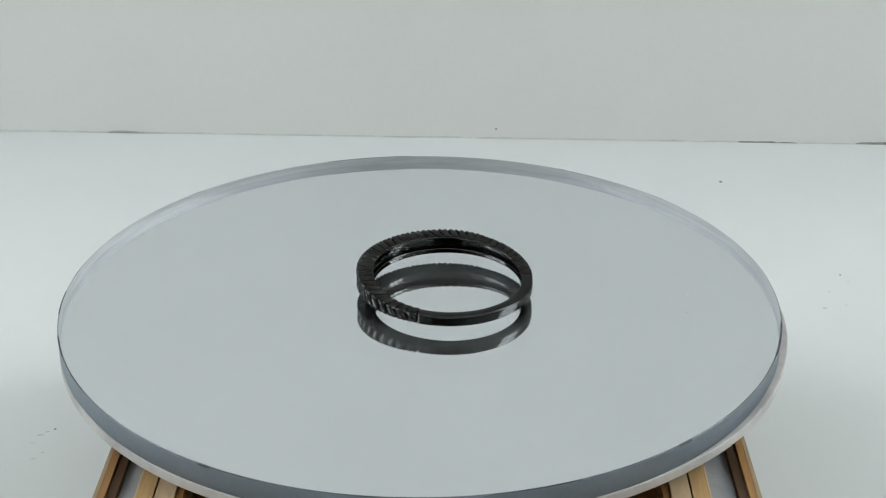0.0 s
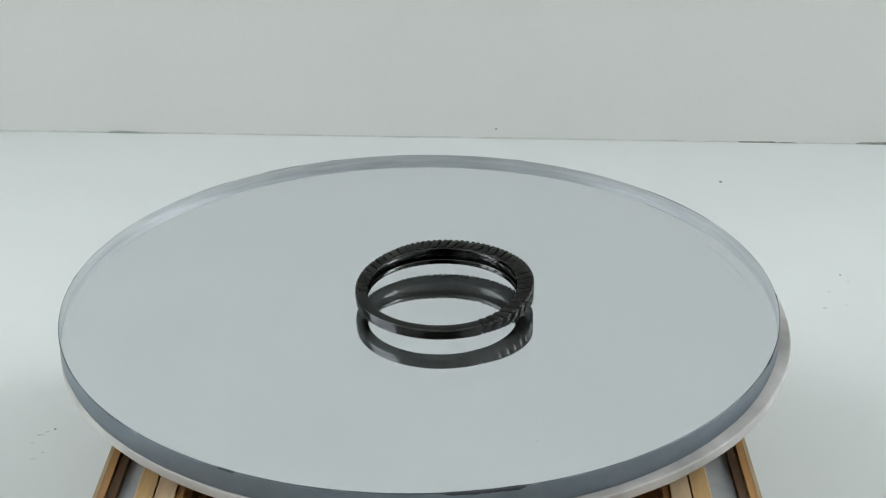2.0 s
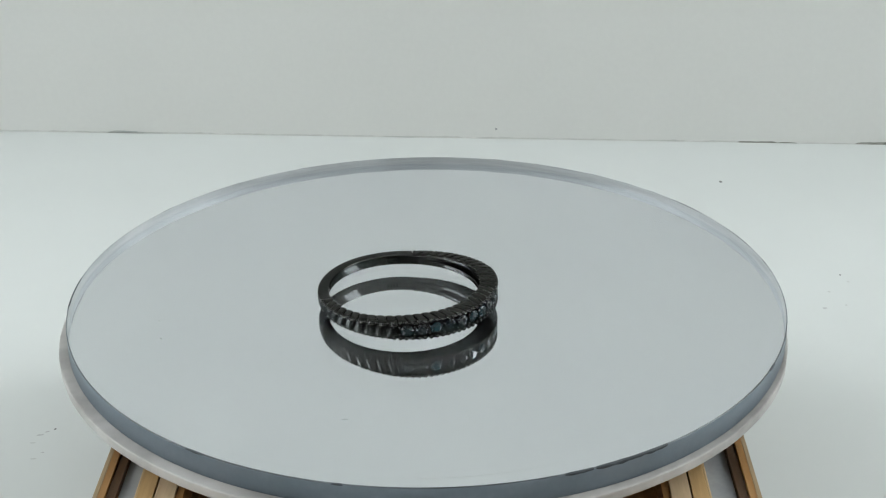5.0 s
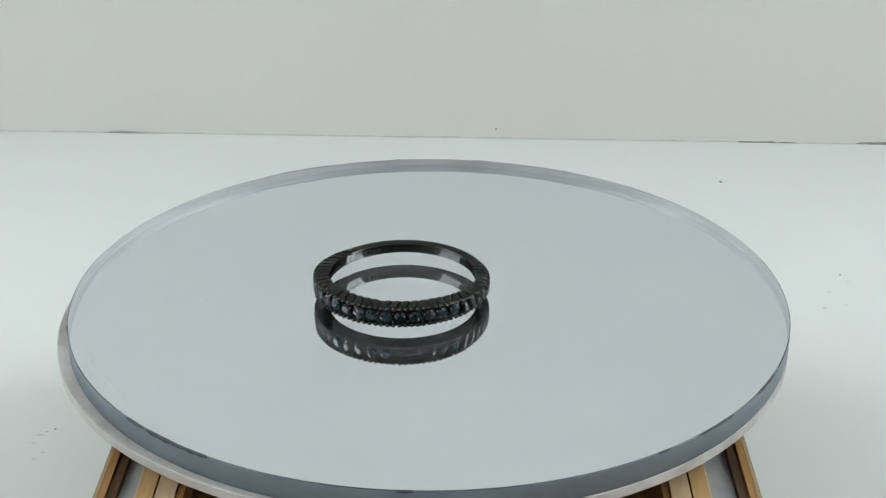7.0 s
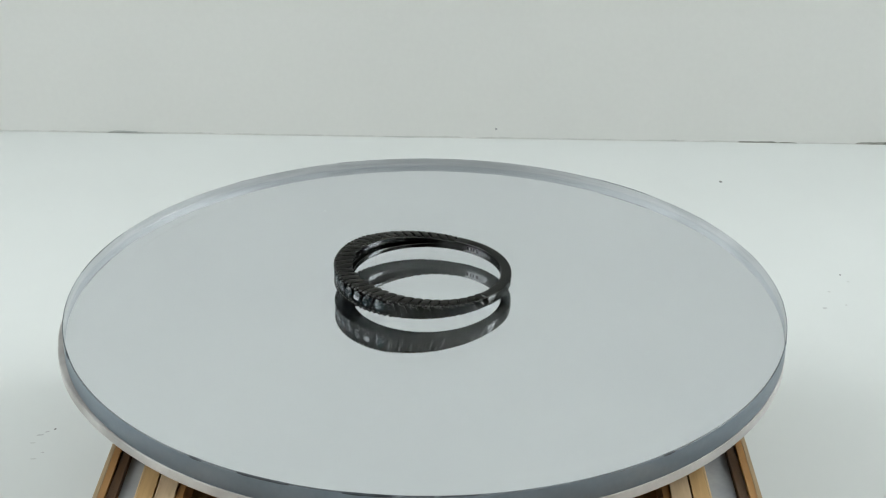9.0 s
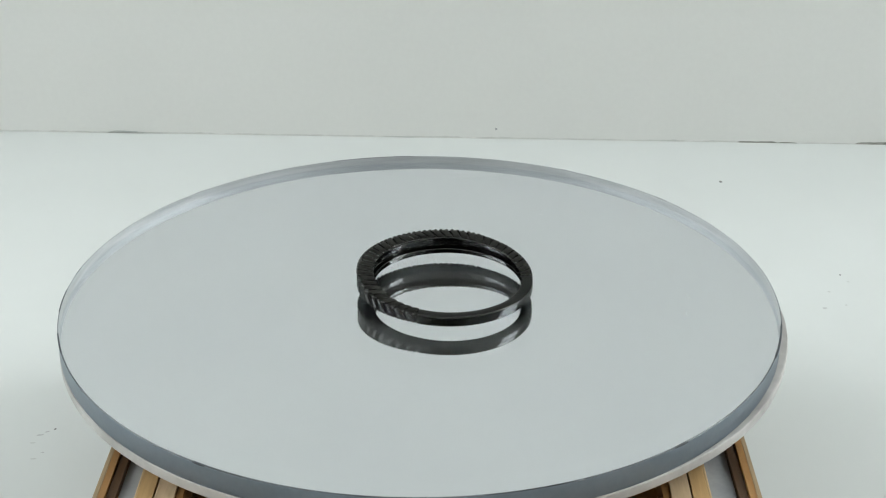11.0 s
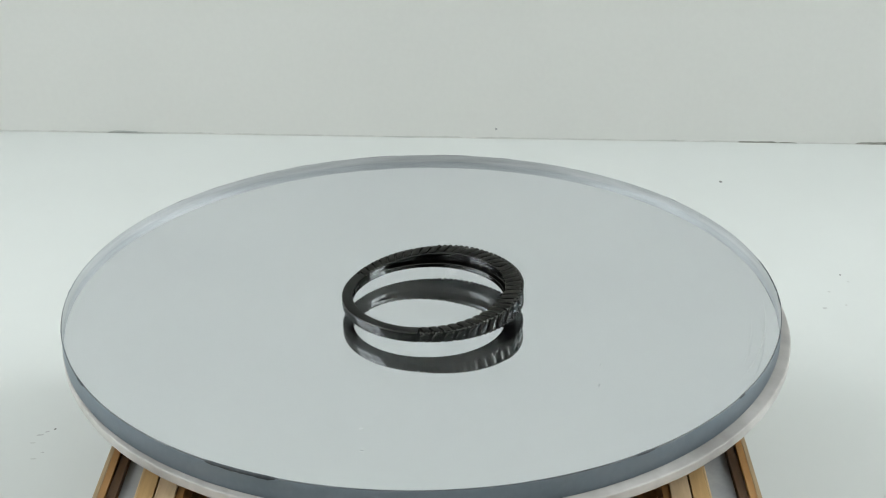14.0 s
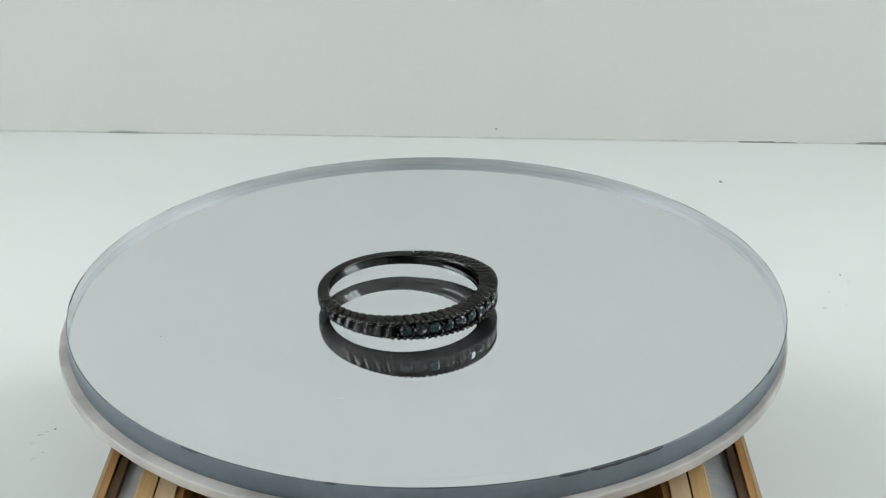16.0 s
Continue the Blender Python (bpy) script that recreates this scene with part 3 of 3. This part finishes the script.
def ridge(a, side):
    bm = bmesh.new()
    step = (SHANK - STONE_END) / RIDGES
    rows = []
    for j in range(6):
        v = j / 5
        row = []
        for i in range(6):
            t = math.pi * i / 5
            aa = a + step * 0.45 * math.cos(t) + 3.6 * (0.5 - v)
            aa = min(max(aa, STONE_END - 3), SHANK - 0.3)
            h = height(aa)
            z = 0.17 * MM + (h - 0.34 * MM) * v
            row.append(bm.verts.new(polar(RING_R - 0.42 * MM + 0.42 * MM * math.sin(t) ** 0.6 * (1 - 0.25 * abs(2 * v - 1) ** 3), side * aa, z)))
        rows.append(row)
    for p, q in zip(rows, rows[1:]):
        for i in range(5):
            bm.faces.new((p[i], q[i], q[i + 1], p[i + 1]))
        bm.faces.new((p[5], q[5], q[0], p[0]))
    bm.faces.new(rows[0])
    bm.faces.new(rows[-1][::-1])
    return bm


for side in (1, -1):
    for i in range(RIDGES):
        part("ridge", ridge(STONE_END + (i + 0.5) * (SHANK - STONE_END) / RIDGES, side), RHODIUM, finger_ring, smooth=True)

# worn hallmark inside the shank, as plain bars
for a0, w in ((-138.5, 1.7), (-141.5, 1.2), (-144.0, 1.3), (-147.5, 2.4), (138.0, 1.5), (140.3, 1.0), (142.4, 1.2), (144.6, 1.4)):
    bm = sweep(np.linspace(a0 - w / 2, a0 + w / 2, 4), lambda a: [(inner_r(a) - 0.012 * MM, 0.42 * MM), (inner_r(a) + 0.05 * MM, 0.42 * MM), (inner_r(a) + 0.05 * MM, 0.82 * MM), (inner_r(a) - 0.012 * MM, 0.82 * MM)])
    part("hallmark_bar", bm, ENGRAVED, finger_ring, "engraved hallmark")

# dark residue along the arris of the disc, dust on it
def nick(a0, a1, w):
    bm = bmesh.new()
    n = max(4, int((a1 - a0) * 2))
    rows = []
    for i in range(n + 1):
        a = a0 + (a1 - a0) * i / n
        k = w * (0.65 + 0.5 * noise.noise((a * 0.9, 3, w * 1000))) * min(1, 0.35 + i / 3, 0.35 + (n - i) / 3)
        rows.append([bm.verts.new((DISC_C[0] + r * math.cos(radians(a)), DISC_C[1] + r * math.sin(radians(a)), z))
                     for r, z in ((DISC_R - 0.10 * MM - k * 0.35, 0.004 * MM), (DISC_R - 0.07 * MM, 0.025 * MM), (DISC_R + 0.04 * MM, -0.07 * MM), (DISC_R + 0.045 * MM, -0.12 * MM - k * 1.1), (DISC_R - 0.09 * MM, -0.1 * MM))])
    for p, q in zip(rows, rows[1:]):
        for i in range(5):
            bm.faces.new((p[i], q[i], q[(i + 1) % 5], p[(i + 1) % 5]))
    bm.faces.new(rows[0])
    bm.faces.new(rows[-1][::-1])
    return bm


NICKS = [(-20.4, -9.7, 0.28), (92.9, 97.0, 0.2), (97.4, 109.0, 0.28), (-165, -158.5, 0.12), (-179.8, -172.3, 0.09), (135.7, 138.0, 0.2), (172.4, 174.5, 0.12), (-120.4, -118.4, 0.14), (-51.5, -49.0, 0.1), (40, 43, 0.08), (62, 63.5, 0.1)]
for a0, a1, w in NICKS:
    part("edge_residue", nick(a0, a1, w * MM), NICK, acrylic_disc, "dark residue on the edge")


# small chips along the arris
rng = random.Random(12)
for i in range(12):
    a = rng.uniform(-180, 180)
    part("edge_chip", nick(a, a + rng.uniform(0.3, 1.3), rng.uniform(0.03, 0.08) * MM), CHIP, acrylic_disc, "small chip on the edge")


def disc_spot(radius, a, rx, ry, turn, mat, seed):
    return speck(acrylic_disc, radius * MM * math.cos(radians(a)), radius * MM * math.sin(radians(a)), 0.002 * MM, rx * MM, ry * MM, a + turn, mat, h=0.02 * MM, seed=seed, name="dust_speck")


disc_spot(16.75, -20.8, 0.11, 0.10, 0, NICK, 50)
disc_spot(29.9, -2.0, 0.10, 0.24, 20, FAINT_STAIN, 51)
disc_spot(25.3, 56.0, 0.06, 0.45, 25, FAINT_STAIN, 52)
disc_spot(31.0, 88.0, 0.03, 0.25, 10, FAINT_STAIN, 54)
disc_spot(33.6, 90.5, 0.03, 0.25, 10, FAINT_STAIN, 55)
disc_spot(20.4, -28.5, 0.06, 0.14, 30, FAINT_STAIN, 56)


def scratch(radius, a0, a1, w):
    bm = bmesh.new()
    rows = []
    n = 40
    for i in range(n + 1):
        a = radians(a0 + (a1 - a0) * i / n)
        k = w * math.sin(math.pi * (0.04 + 0.92 * i / n))
        rr = radius - 0.35 * MM * (i / n) ** 2
        rows.append([bm.verts.new((q * math.cos(a), q * math.sin(a), z)) for q, z in ((rr - k, 0.001 * MM), (rr, 0.008 * MM), (rr + k, 0.001 * MM))])
    for p, q in zip(rows, rows[1:]):
        for i in range(3):
            bm.faces.new((p[i], q[i], q[(i + 1) % 3], p[(i + 1) % 3]))
    bm.faces.new(rows[0])
    bm.faces.new(rows[-1][::-1])
    return bm


part("scratch", scratch(38.4 * MM, 66, 97, 0.022 * MM), FAINT_STAIN, acrylic_disc, "faint curved scratch")
part("scratch", scratch(37.5 * MM, 70, 84, 0.014 * MM), FAINT_STAIN, acrylic_disc, "faint curved scratch")
part("scratch", scratch(37.0 * MM, 76, 88, 0.012 * MM), FAINT_STAIN, acrylic_disc, "faint curved scratch")

# ======== what moves ========
TURNTABLE_TILT = (0.387, 0.188)      # degrees about x and y: the plate wobbles as it turns
RING_C, RING_PHASE, STONE_PHASE = 2.73 * MM, math.degrees(0.5677), 126.1


def motions():
    times = [i * 0.5 for i in range(33)]
    turns = [(t, pose(0, 0, 0, 0, 0, OMEGA * t) @ pose(0, 0, 0, *TURNTABLE_TILT)) for t in times]
    for thing in (acrylic_disc, mirror_plate):
        walk(thing, turns)
    p = radians(RING_PHASE)
    on_disc = pose(RING_C * math.cos(p), RING_C * math.sin(p), 0.02 * MM, 0, 0, STONE_PHASE)
    walk(finger_ring, [(t, m @ on_disc) for t, m in turns])


motions()
